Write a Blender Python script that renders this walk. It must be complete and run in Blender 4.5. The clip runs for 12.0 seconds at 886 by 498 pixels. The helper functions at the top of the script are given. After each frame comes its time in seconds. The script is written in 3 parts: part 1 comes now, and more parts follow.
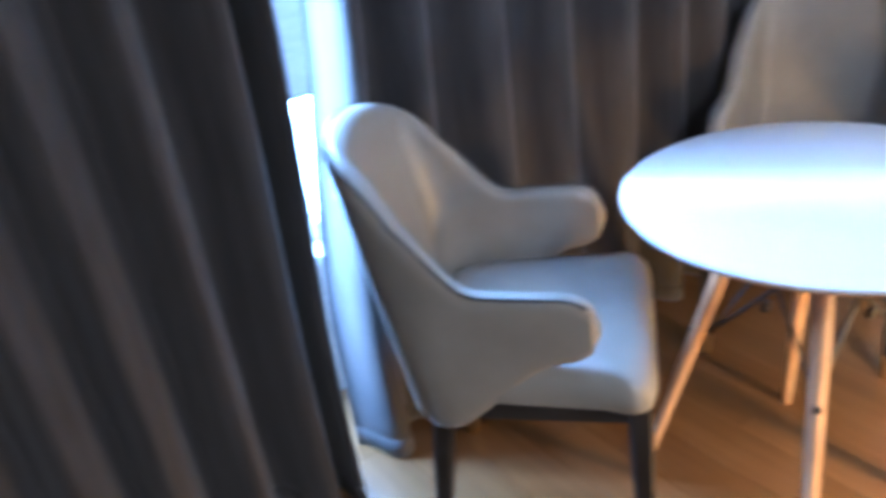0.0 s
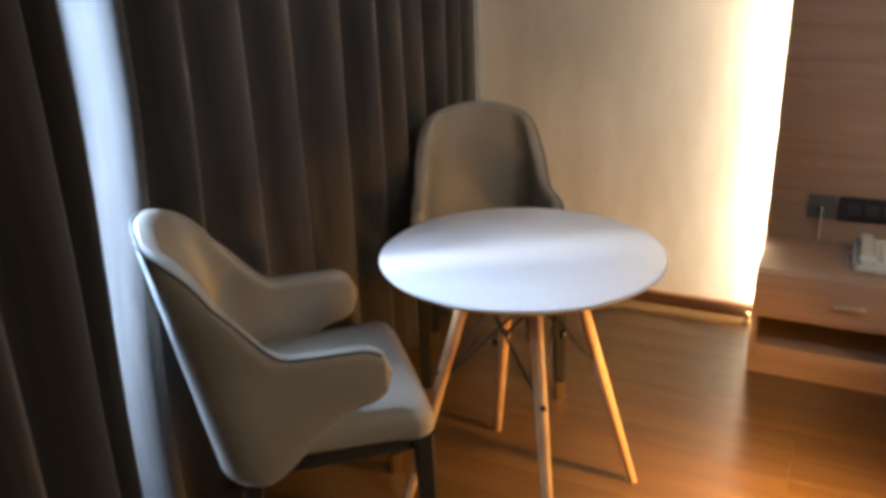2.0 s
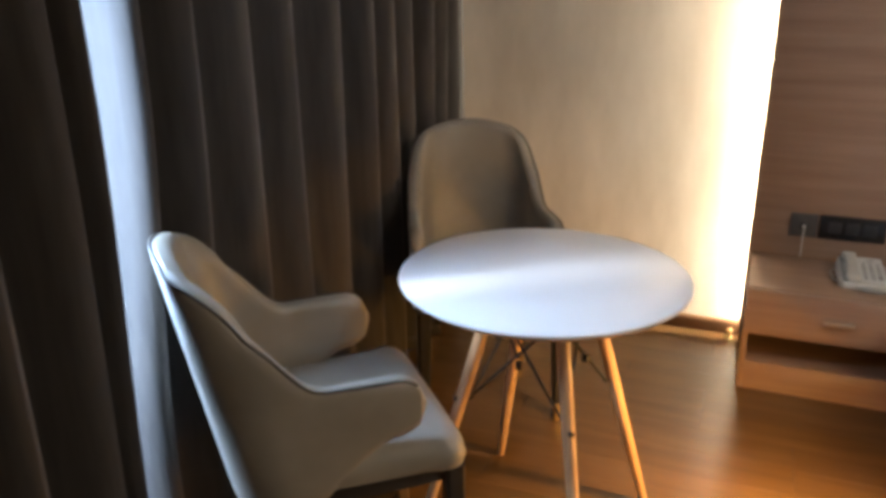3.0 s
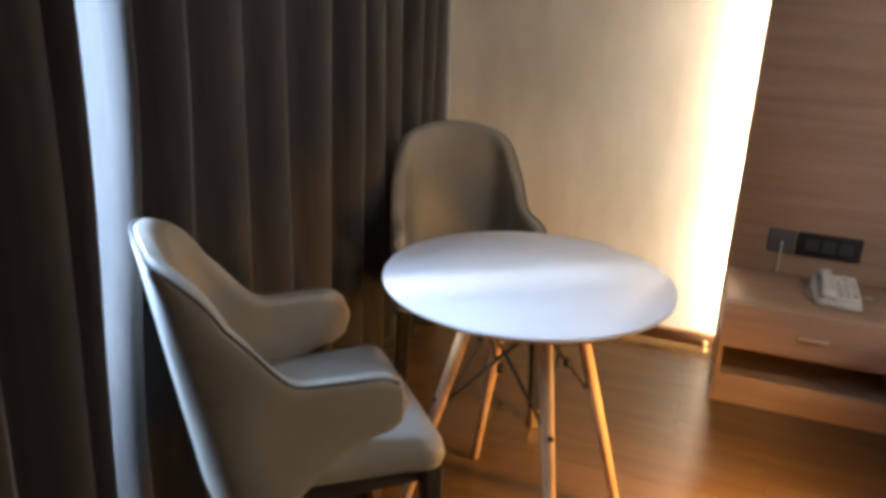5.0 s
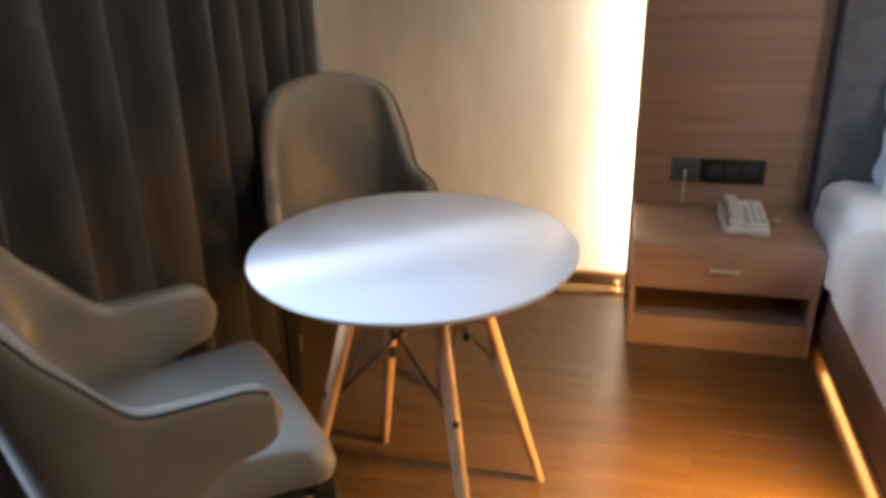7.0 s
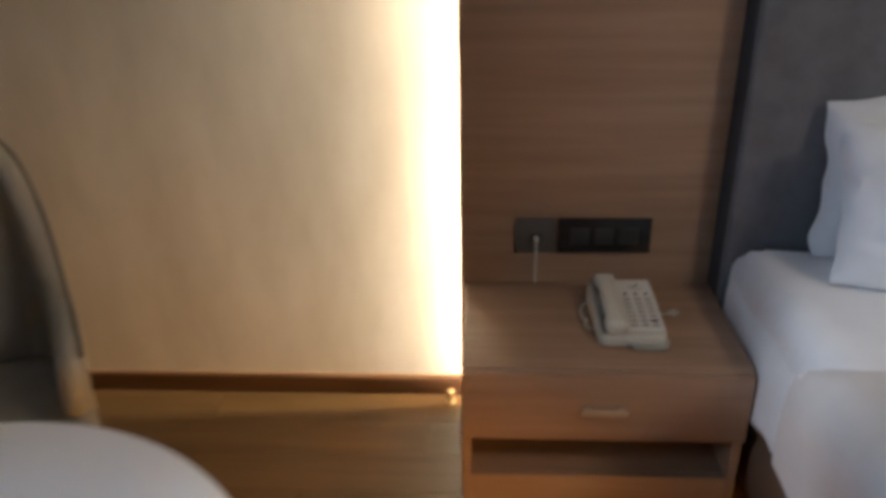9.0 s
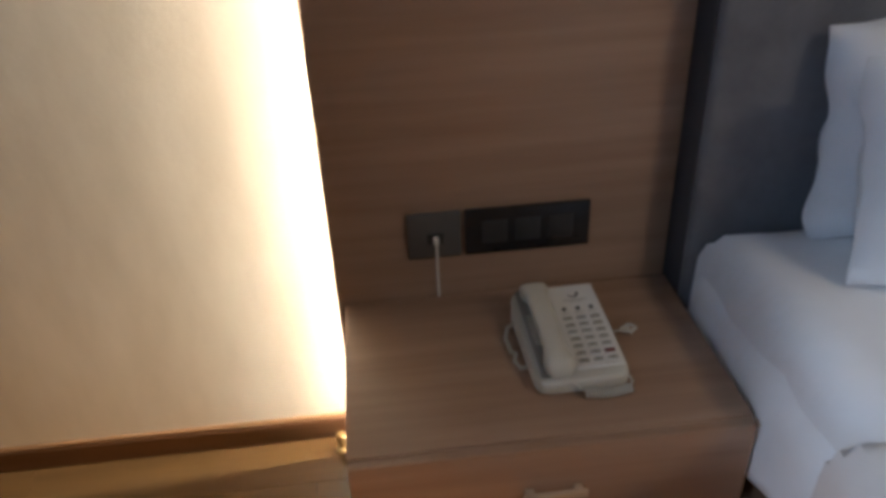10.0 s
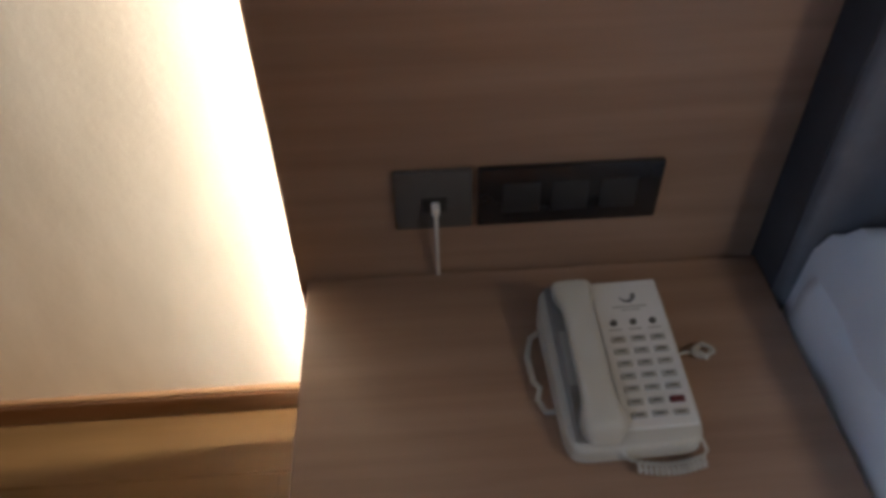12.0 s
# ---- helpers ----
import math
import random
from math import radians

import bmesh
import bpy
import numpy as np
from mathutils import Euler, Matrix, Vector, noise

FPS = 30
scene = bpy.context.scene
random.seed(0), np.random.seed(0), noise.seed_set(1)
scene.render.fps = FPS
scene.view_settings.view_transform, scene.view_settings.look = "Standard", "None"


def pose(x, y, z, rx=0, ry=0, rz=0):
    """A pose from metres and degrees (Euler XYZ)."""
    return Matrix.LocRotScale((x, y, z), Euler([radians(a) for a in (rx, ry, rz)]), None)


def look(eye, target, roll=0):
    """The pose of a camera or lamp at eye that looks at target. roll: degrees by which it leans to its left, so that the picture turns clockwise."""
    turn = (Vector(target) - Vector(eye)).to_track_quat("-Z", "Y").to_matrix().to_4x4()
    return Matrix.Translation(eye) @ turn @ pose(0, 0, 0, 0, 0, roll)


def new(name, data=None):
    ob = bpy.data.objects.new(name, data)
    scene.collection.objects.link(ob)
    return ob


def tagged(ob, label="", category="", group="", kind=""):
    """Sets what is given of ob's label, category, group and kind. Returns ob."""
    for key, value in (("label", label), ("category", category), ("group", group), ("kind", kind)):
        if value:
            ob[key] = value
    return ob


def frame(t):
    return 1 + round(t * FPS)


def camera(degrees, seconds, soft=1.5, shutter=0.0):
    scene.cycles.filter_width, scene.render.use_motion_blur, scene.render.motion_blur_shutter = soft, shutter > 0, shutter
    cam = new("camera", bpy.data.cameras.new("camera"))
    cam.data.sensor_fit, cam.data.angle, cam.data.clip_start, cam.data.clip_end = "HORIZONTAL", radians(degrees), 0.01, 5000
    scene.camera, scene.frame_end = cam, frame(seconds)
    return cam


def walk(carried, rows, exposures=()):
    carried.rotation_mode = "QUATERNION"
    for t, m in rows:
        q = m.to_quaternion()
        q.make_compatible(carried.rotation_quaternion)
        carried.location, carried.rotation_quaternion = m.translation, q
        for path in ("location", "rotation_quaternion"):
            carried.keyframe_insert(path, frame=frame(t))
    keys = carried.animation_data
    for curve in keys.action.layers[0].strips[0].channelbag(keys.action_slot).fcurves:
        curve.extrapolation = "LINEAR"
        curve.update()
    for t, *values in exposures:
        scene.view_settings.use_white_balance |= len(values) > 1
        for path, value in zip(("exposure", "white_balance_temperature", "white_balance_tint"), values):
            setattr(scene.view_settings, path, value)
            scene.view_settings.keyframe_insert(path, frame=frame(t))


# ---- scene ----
cam = camera(59.5, 12.0, 4.0, 0.5)
PATH = [
    (0, (0.200, -2.439, 1.266), (-1.335, -1.468, 0.348), -8.2),
    (0.5, (0.197, -2.443, 1.284), (-1.010, -1.085, 0.393), -4.4),
    (1, (0.149, -2.612, 1.308), (-0.808, -1.036, 0.484), -3.9),
    (1.5, (0.175, -2.747, 1.333), (-0.724, -1.094, 0.627), -2.4),
    (2, (0.198, -2.863, 1.336), (-0.671, -1.220, 0.644), -2.2),
    (2.5, (0.121, -2.901, 1.342), (-0.720, -1.187, 0.646), -1.9),
    (3, (-0.008, -2.900, 1.345), (-0.741, -1.137, 0.666), -0.7),
    (3.5, (-0.018, -2.885, 1.336), (-0.710, -1.091, 0.659), -0.4),
    (5.5, (-0.044, -2.904, 1.322), (-0.726, -1.104, 0.655), 3.3),
    (6, (-0.035, -2.884, 1.324), (-0.735, -1.081, 0.628), 3.7),
    (6.5, (-0.032, -2.812, 1.309), (-0.561, -1.046, 0.589), 0.5),
    (8.5, (0.020, -1.916, 1.252), (-0.309, -0.141, 0.415), -3.1),
    (9, (0.057, -1.612, 1.225), (-0.052, 0.207, 0.356), -1.2),
    (9.5, (0.080, -1.327, 1.185), (0.119, 0.456, 0.253), -0.1),
    (10, (0.089, -1.092, 1.140), (0.238, 0.615, 0.080), -2.6),
    (10.5, (0.149, -0.905, 1.110), (0.287, 0.711, -0.103), -0.3),
    (11, (0.198, -0.782, 1.079), (0.263, 0.719, -0.276), 0.6),
    (11.5, (0.194, -0.716, 1.076), (0.233, 0.734, -0.323), -0.3),
    (12, (0.149, -0.667, 1.070), (0.216, 0.767, -0.352), -1.4),
]
EXPOSURES = [(0.0, 1.7, 4300, 10), (0.5, 1.15, 5300, 10), (1.0, 0.75, 5700, 10), (1.5, 0.75, 6150, 10), (2.5, 0.77, 6150, 10), (6.5, 0.77, 5950, 10), (8.5, 0.2, 6250, 10), (9.0, 0.14, 6150, 10), (9.5, 0.1, 6000, 10), (10.0, 0.02, 5850, 10), (11.0, 0.0, 5650, 10), (12.0, 0.0, 5550, 10)]
walk(cam, [(t, look(eye, target, roll)) for t, eye, target, roll in PATH], EXPOSURES)

# ---------------------------------------------------------------- light
world = bpy.data.worlds.new("world")
scene.world = world
world.use_nodes = True
wn = world.node_tree
sky = wn.nodes.new("ShaderNodeTexSky")
sky.sky_type = "NISHITA"
sky.sun_disc = False
sky.sun_elevation = radians(30)
sky.sun_rotation = radians(233)
wn.links.new(sky.outputs[0], wn.nodes["Background"].inputs[0])
wn.nodes["Background"].inputs[1].default_value = 0.15


def area_light(name, m, sx, sy, power, colour):
    data = bpy.data.lights.new(name, "AREA")
    data.shape, data.size, data.size_y, data.energy, data.color = "RECTANGLE", sx, sy, power, colour
    ob = new(name, data)
    ob.matrix_world = m
    return ob


# hazy sun that falls through the gap between the curtains onto the table
sun = bpy.data.lights.new("sun", "SUN")
sun.energy, sun.angle, sun.color = 2.4, radians(7), (0.86, 0.92, 1.0)
new("sun", sun).matrix_world = look((-8.0, -7.02, 4.95), (-1.15, -1.865, 0.0))

# daylight in the window's opening, behind the curtains
area_light("window_daylight", look((-1.43, -1.75, 1.42), (0, -1.75, 1.18)), 2.2, 1.94, 430, (0.50, 0.70, 1.0))
# warm light strip behind the edge of the headboard panel
area_light("panel_strip_light", look((0.112, 0.027, 1.28), (-0.10, 0.085, 1.28)), 0.012, 2.5, 25, (1.0, 0.88, 0.68))
# warm strip under the bed
area_light("bed_strip_light", look((0.616, -1.17, 0.041), (0.585, -1.17, 0.0)), 0.010, 1.6, 20, (1.0, 0.48, 0.10))
# fill lamp added out of view to brighten the room, behind and above the walk
area_light("fill_lamp_light", look((2.05, -2.2, 2.58), (2.05, -2.2, 0)), 0.5, 0.5, 22, (1.0, 0.79, 0.56))


# ---------------------------------------------------------------- materials
def nodes_of(name):
    m = bpy.data.materials.new(name)
    m.use_nodes = True
    return m, m.node_tree.nodes, m.node_tree.links, m.node_tree.nodes["Principled BSDF"]


def surface(name, a, b, rough=0.5, scale=(8, 8, 8), detail=4.0, metal=0.0, bump=0.1, fine=120.0, spread=(0.35, 0.65),
            sheen=0.0, rough_var=0.08, per_piece=0.0, dist=0.002, coat=0.0):
    """Two colours mixed by stretched noise, fine grain as relief, roughness that varies."""
    m, n, l, p = nodes_of(name)
    tc = n.new("ShaderNodeTexCoord")
    mp = n.new("ShaderNodeMapping")
    mp.inputs["Scale"].default_value = scale
    l.new(tc.outputs["Object"], mp.inputs["Vector"])
    vec = mp.outputs[0]
    if per_piece:
        oi = n.new("ShaderNodeObjectInfo")
        add = n.new("ShaderNodeVectorMath")
        add.operation = "MULTIPLY_ADD"
        add.inputs[1].default_value = (37, 53, 29)
        l.new(oi.outputs["Random"], add.inputs[0])
        l.new(vec, add.inputs[2])
        vec = add.outputs[0]
    no = n.new("ShaderNodeTexNoise")
    no.inputs["Scale"].default_value = 1.0
    no.inputs["Detail"].default_value = detail
    no.inputs["Roughness"].default_value = 0.6
    l.new(vec, no.inputs["Vector"])
    ramp = n.new("ShaderNodeValToRGB")
    ramp.color_ramp.elements[0].position, ramp.color_ramp.elements[1].position = spread
    ramp.color_ramp.elements[0].color = (*a, 1)
    ramp.color_ramp.elements[1].color = (*b, 1)
    l.new(no.outputs["Fac"], ramp.inputs[0])
    colour = ramp.outputs[0]
    if per_piece:
        hsv = n.new("ShaderNodeHueSaturation")
        mr0 = n.new("ShaderNodeMapRange")
        mr0.inputs[3].default_value, mr0.inputs[4].default_value = 1 - per_piece, 1 + per_piece
        l.new(oi.outputs["Random"], mr0.inputs[0])
        l.new(mr0.outputs[0], hsv.inputs["Value"])
        l.new(colour, hsv.inputs["Color"])
        colour = hsv.outputs[0]
    l.new(colour, p.inputs["Base Color"])
    f = n.new("ShaderNodeTexNoise")
    f.inputs["Scale"].default_value = fine
    f.inputs["Detail"].default_value = 3.0
    l.new(tc.outputs["Object"], f.inputs["Vector"])
    bp = n.new("ShaderNodeBump")
    bp.inputs["Strength"].default_value = bump
    bp.inputs["Distance"].default_value = dist
    l.new(f.outputs["Fac"], bp.inputs["Height"])
    l.new(bp.outputs[0], p.inputs["Normal"])
    mr = n.new("ShaderNodeMapRange")
    mr.inputs[3].default_value, mr.inputs[4].default_value = max(0.02, rough - rough_var), min(1, rough + rough_var)
    l.new(no.outputs["Fac"], mr.inputs[0])
    l.new(mr.outputs[0], p.inputs["Roughness"])
    p.inputs["Metallic"].default_value = metal
    p.inputs["Sheen Weight"].default_value = sheen
    p.inputs["Coat Weight"].default_value = coat
    return m


def glow(name, colour, strength):
    m, n, l, p = nodes_of(name)
    p.inputs["Base Color"].default_value = (0.8, 0.8, 0.8, 1)
    p.inputs["Emission Color"].default_value = (*colour, 1)
    p.inputs["Emission Strength"].default_value = strength
    return m


def glass_material(name):
    m, n, l, p = nodes_of(name)
    p.inputs["Base Color"].default_value = (0.95, 0.98, 1, 1)
    p.inputs["Transmission Weight"].default_value = 1.0
    p.inputs["Roughness"].default_value = 0.0
    p.inputs["IOR"].default_value = 1.45
    return m


M_WALL = surface("cream_wallpaper", (0.54, 0.475, 0.385), (0.67, 0.605, 0.51), 0.62, (4.5, 4.5, 1.6), 5, bump=0.22, fine=110)
M_PLASTER = surface("plain_plaster", (0.50, 0.45, 0.38), (0.56, 0.51, 0.44), 0.85, (2, 2, 2), 3, bump=0.15, fine=60)
M_CEIL = surface("ceiling_paint", (0.74, 0.73, 0.70), (0.80, 0.79, 0.77), 0.9, (2, 2, 2), 3, bump=0.08)
M_FLOOR = surface("floor_laminate", (0.104, 0.057, 0.021), (0.132, 0.073, 0.027), 0.25, (1.4, 16, 16), 4, bump=0.04, fine=70, per_piece=0.03, rough_var=0.05)
M_JOINT = surface("floor_joint", (0.10, 0.045, 0.015), (0.13, 0.058, 0.02), 0.5)
M_PANEL = surface("oak_veneer", (0.31, 0.195, 0.125), (0.40, 0.265, 0.178), 0.42, (1.3, 26, 26), 5, bump=0.08, fine=80)
M_STAND = surface("oak_veneer_cabinet", (0.28, 0.172, 0.108), (0.365, 0.236, 0.155), 0.38, (1.5, 24, 24), 5, bump=0.07, fine=80)
M_SKIRT = surface("dark_wood_skirting", (0.085, 0.040, 0.018), (0.13, 0.062, 0.028), 0.35, (1.5, 30, 30), 4, bump=0.05)
M_LIT_BEAD = surface("lit_wood_bead", (0.26, 0.15, 0.075), (0.36, 0.215, 0.115), 0.35, (1.5, 30, 30), 4, bump=0.05)
M_BRONZE = surface("brushed_bronze", (0.48, 0.37, 0.25), (0.56, 0.44, 0.31), 0.42, (4, 60, 60), 3, metal=0.35)
M_WELL = surface("grey_plastic_with_shadow", (0.20, 0.19, 0.165), (0.25, 0.24, 0.21), 0.5)
M_CURTAIN = surface("taupe_blackout_cloth", (0.037, 0.033, 0.030), (0.058, 0.052, 0.047), 0.85, (30, 30, 3), 4, bump=0.35, fine=420, sheen=0.1)
M_LEATHER = surface("grey_beige_leatherette", (0.218, 0.202, 0.170), (0.267, 0.249, 0.212), 0.36, (5, 5, 5), 3, bump=0.14, fine=260, coat=0.12)
M_PIPING = surface("dark_piping", (0.05, 0.045, 0.04), (0.08, 0.07, 0.06), 0.5)
M_BLACK = surface("black_painted_wood", (0.010, 0.0095, 0.0095), (0.017, 0.016, 0.0155), 0.42, (6, 6, 30), 3)
M_BRASS = surface("dull_brass", (0.42, 0.30, 0.14), (0.55, 0.40, 0.2), 0.35, metal=1.0)
M_TOP = surface("white_lacquer", (0.755, 0.745, 0.735), (0.785, 0.775, 0.765), 0.30, (4, 4, 4), 2, bump=0.02, spread=(0.15, 0.85), rough_var=0.03)
M_BEECH = surface("beech_wood", (0.42, 0.25, 0.13), (0.56, 0.36, 0.20), 0.42, (40, 40, 3), 4, bump=0.06)
M_STEEL = surface("black_steel_rod", (0.02, 0.02, 0.02), (0.035, 0.035, 0.035), 0.4, metal=0.6)
M_HEAD = surface("slate_grey_upholstery", (0.120, 0.121, 0.128), (0.165, 0.166, 0.173), 0.8, (14, 14, 14), 4, bump=0.35, fine=380, sheen=0.2)
M_HEADSIDE = surface("upholstery_side_shade", (0.042, 0.042, 0.045), (0.06, 0.06, 0.063), 0.85, bump=0.3, fine=380)
M_SHEET = surface("white_cotton", (0.70, 0.71, 0.72), (0.77, 0.78, 0.79), 0.85, (5, 5, 5), 3, bump=0.25, fine=30, dist=0.006, sheen=0.2)
M_DUVET = surface("ivory_cotton", (0.57, 0.54, 0.515), (0.64, 0.61, 0.58), 0.85, (5, 5, 5), 3, bump=0.25, fine=24, dist=0.006, sheen=0.2)
M_BEDBASE = surface("brown_leatherette", (0.13, 0.075, 0.045), (0.18, 0.11, 0.07), 0.45, (5, 5, 5), 3, bump=0.12, fine=300)
M_IVORY = surface("ivory_plastic", (0.50, 0.47, 0.39), (0.56, 0.53, 0.445), 0.38, (6, 6, 6), 2, bump=0.04)
M_FACE = surface("pale_plastic_face", (0.64, 0.62, 0.56), (0.69, 0.67, 0.61), 0.45, (6, 6, 6), 2, bump=0.02)
M_KEY = surface("grey_key_plastic", (0.36, 0.34, 0.29), (0.42, 0.40, 0.34), 0.5)
M_KEYDOT = surface("dark_print", (0.10, 0.09, 0.08), (0.14, 0.13, 0.11), 0.6)
M_RED = surface("dark_red_key", (0.10, 0.015, 0.015), (0.14, 0.02, 0.02), 0.4)
M_PLATE = surface("grey_socket_plate", (0.075, 0.07, 0.065), (0.095, 0.09, 0.083), 0.45, bump=0.03)
M_GLASSPLATE = surface("black_switch_glass", (0.014, 0.014, 0.015), (0.02, 0.02, 0.021), 0.22, bump=0.0)
M_SOCKET = surface("black_socket_insert", (0.022, 0.022, 0.023), (0.032, 0.032, 0.032), 0.4)
M_WHITE = surface("white_cable", (0.70, 0.68, 0.63), (0.76, 0.74, 0.69), 0.45)
M_FRAME = surface("window_aluminium", (0.45, 0.46, 0.48), (0.52, 0.53, 0.55), 0.4, metal=0.5)
M_GLASS = glass_material("window_glass")
M_STRIP = glow("warm_strip", (1.0, 0.74, 0.42), 60)
M_STRIPBED = glow("amber_strip", (1.0, 0.52, 0.14), 18)
M_FILL_LAMP = glow("fill_lamp_diffuser", (1.0, 0.84, 0.64), 6)
# dark brown for parts in recesses, their shade put into the colour
M_RECESS_SHADE = surface("recess_shade", (0.05, 0.032, 0.022), (0.075, 0.048, 0.033), 0.6)
M_GROUND = surface("outside_ground", (0.16, 0.16, 0.15), (0.24, 0.23, 0.22), 0.9, (0.2, 0.2, 0.2), 4)


# ---------------------------------------------------------------- mesh helpers
def smooth(a, b, x):
    t = max(0.0, min(1.0, (x - a) / (b - a)))
    return t * t * (3 - 2 * t)


def box(bm, x0, x1, y0, y1, z0, z1, bevel=0.0, segs=2):
    vs = [bm.verts.new((x, y, z)) for z in (z0, z1) for y in (y0, y1) for x in (x0, x1)]
    fs = [bm.faces.new([vs[i] for i in q]) for q in
          ((0, 2, 3, 1), (4, 5, 7, 6), (0, 1, 5, 4), (2, 6, 7, 3), (0, 4, 6, 2), (1, 3, 7, 5))]
    if bevel:
        es = list({e for f in fs for e in f.edges})
        bmesh.ops.bevel(bm, geom=es, offset=bevel, segments=segs, profile=0.5, affect="EDGES", clamp_overlap=True)
    return bm


def boxed(x0, x1, y0, y1, z0, z1, bevel=0.0, segs=2):
    return box(bmesh.new(), x0, x1, y0, y1, z0, z1, bevel, segs)


def skin(bm, rings, closed=True, caps=True):
    """Quads between successive rings of points."""
    vr = [[bm.verts.new(p) for p in r] for r in rings]
    n = len(vr[0])
    for a, b in zip(vr, vr[1:]):
        for i in range(n if closed else n - 1):
            j = (i + 1) % n
            bm.faces.new((a[i], a[j], b[j], b[i]))
    if caps and closed:
        bm.faces.new(vr[0][::-1])
        bm.faces.new(vr[-1])
    return vr


def tube(bm, pts, radii, sides=10):
    pts = [Vector(p) for p in pts]
    if not isinstance(radii, (list, tuple)):
        radii = [radii] * len(pts)
    rings, up = [], None
    for i, p in enumerate(pts):
        d = (pts[min(i + 1, len(pts) - 1)] - pts[max(i - 1, 0)]).normalized()
        if up is None:
            up = Vector((0, 0, 1)) if abs(d.z) < 0.9 else Vector((1, 0, 0))
        s = d.cross(up).normalized()
        up = s.cross(d).normalized()
        rings.append([p + radii[i] * (math.cos(a) * s + math.sin(a) * up) for a in
                      (2 * math.pi * k / sides for k in range(sides))])
    skin(bm, rings)
    return bm


def lathe(bm, profile, centre=(0, 0), sides=48):
    rings = [[(centre[0] + r * math.cos(2 * math.pi * k / sides), centre[1] + r * math.sin(2 * math.pi * k / sides), z)
              for k in range(sides)] for r, z in profile]
    skin(bm, rings)
    return bm


def finish(bm, name, material, angle=38):
    bmesh.ops.recalc_face_normals(bm, faces=bm.faces)
    for f in bm.faces:
        f.smooth = True
    lim = radians(angle)
    for e in bm.edges:
        e.smooth = e.calc_face_angle(0.0) < lim
    me = bpy.data.meshes.new(name)
    bm.to_mesh(me)
    bm.free()
    me.materials.append(material)
    return me


def part(name, bm, material, parent=None, label=""):
    ob = new(name, finish(bm, name, material))
    if parent is not None:
        ob.parent = parent
    return tagged(ob, label)


def thing(name, label, category, group="", m=None, kind=""):
    ob = new(name)
    ob.empty_display_size = 0.1
    if m is not None:
        ob.matrix_basis = m
    return tagged(ob, label, category, group, kind)


def structure(name, bm, material, label="", category=""):
    return tagged(part(name, bm, material), label, category, kind="structure")


# ---------------------------------------------------------------- the room
XW, XE, YS, YN, H = -1.45, 3.2, -4.6, 0.076, 2.65   # inner faces
WIN = (-2.95, -0.55, 0.42, 2.40)                     # window: y0, y1, z0, z1

structure("floor", boxed(XW - 0.2, XE + 0.2, YS - 0.2, YN + 0.2, -0.15, -0.004), M_JOINT, "dark joint bed under brown laminate planks", "floor")
structure("ceiling", boxed(XW - 0.2, XE + 0.2, YS - 0.2, YN + 0.2, H, H + 0.15), M_CEIL, "plain white painted ceiling", "ceiling")
structure("wall_north", boxed(XW - 0.2, XE + 0.2, YN, YN + 0.2, 0, H), M_WALL, "cream papered wall washed by warm strip light", "wall")
structure("wall_east", boxed(XE, XE + 0.2, YS, YN, 0, H), M_PLASTER, "plain cream wall", "wall")
structure("wall_south", boxed(XW - 0.2, XE + 0.2, YS - 0.2, YS, 0, H), M_PLASTER, "plain cream wall", "wall")
bm = bmesh.new()
box(bm, XW - 0.2, XW, YS, WIN[0], 0, H)
box(bm, XW - 0.2, XW, WIN[1], YN, 0, H)
box(bm, XW - 0.2, XW, WIN[0], WIN[1], 0, WIN[2])
box(bm, XW - 0.2, XW, WIN[0], WIN[1], WIN[3], H)
structure("wall_west", bm, M_PLASTER, "plain cream window wall behind the curtains", "wall")

win = thing("window_1", "wide aluminium window behind closed curtains", "window", kind="structure")
fr = bmesh.new()
for y in (WIN[0], (WIN[0] + WIN[1]) / 2 - 0.03, WIN[1] - 0.05):
    box(fr, XW - 0.12, XW - 0.06, y, y + 0.05, WIN[2], WIN[3], 0.004)
for z in (WIN[2], WIN[3] - 0.05):
    box(fr, XW - 0.118, XW - 0.062, WIN[0] + 0.05, WIN[1] - 0.05, z, z + 0.05, 0.004)
part("window_frame", fr, M_FRAME, win)
for y0, y1 in ((WIN[0] + 0.05, -1.78), (-1.73, WIN[1] - 0.05)):
    g = part("pane", boxed(XW - 0.093, XW - 0.087, y0, y1, WIN[2] + 0.05, WIN[3] - 0.05), M_GLASS, win)
    g.visible_shadow = False
part("window_sill", boxed(XW - 0.20, XW + 0.012, WIN[0] - 0.02, WIN[1] + 0.02, WIN[2] - 0.03, WIN[2] - 0.002, 0.004), M_TOP, win)
structure("ground", boxed(-400, -1.7, -400, 400, -12.2, -12.0), M_GROUND, "grey ground far below the window", "ground")

# skirting on the cream wall
sk = bmesh.new()
box(sk, XW, 3.2, YN - 0.014, YN, 0, 0.048, 0.005)
structure("baseboard", sk, M_SKIRT, "dark brown wooden skirting board", "skirting board")
# bead coloured lighter than the board for the strip light it catches
structure("trim", boxed(XW, 3.2, YN - 0.011, YN, 0.0482, 0.058, 0.0045, 3), M_LIT_BEAD, "wooden bead along the top of the skirting, strip light put into its colour", "trim")

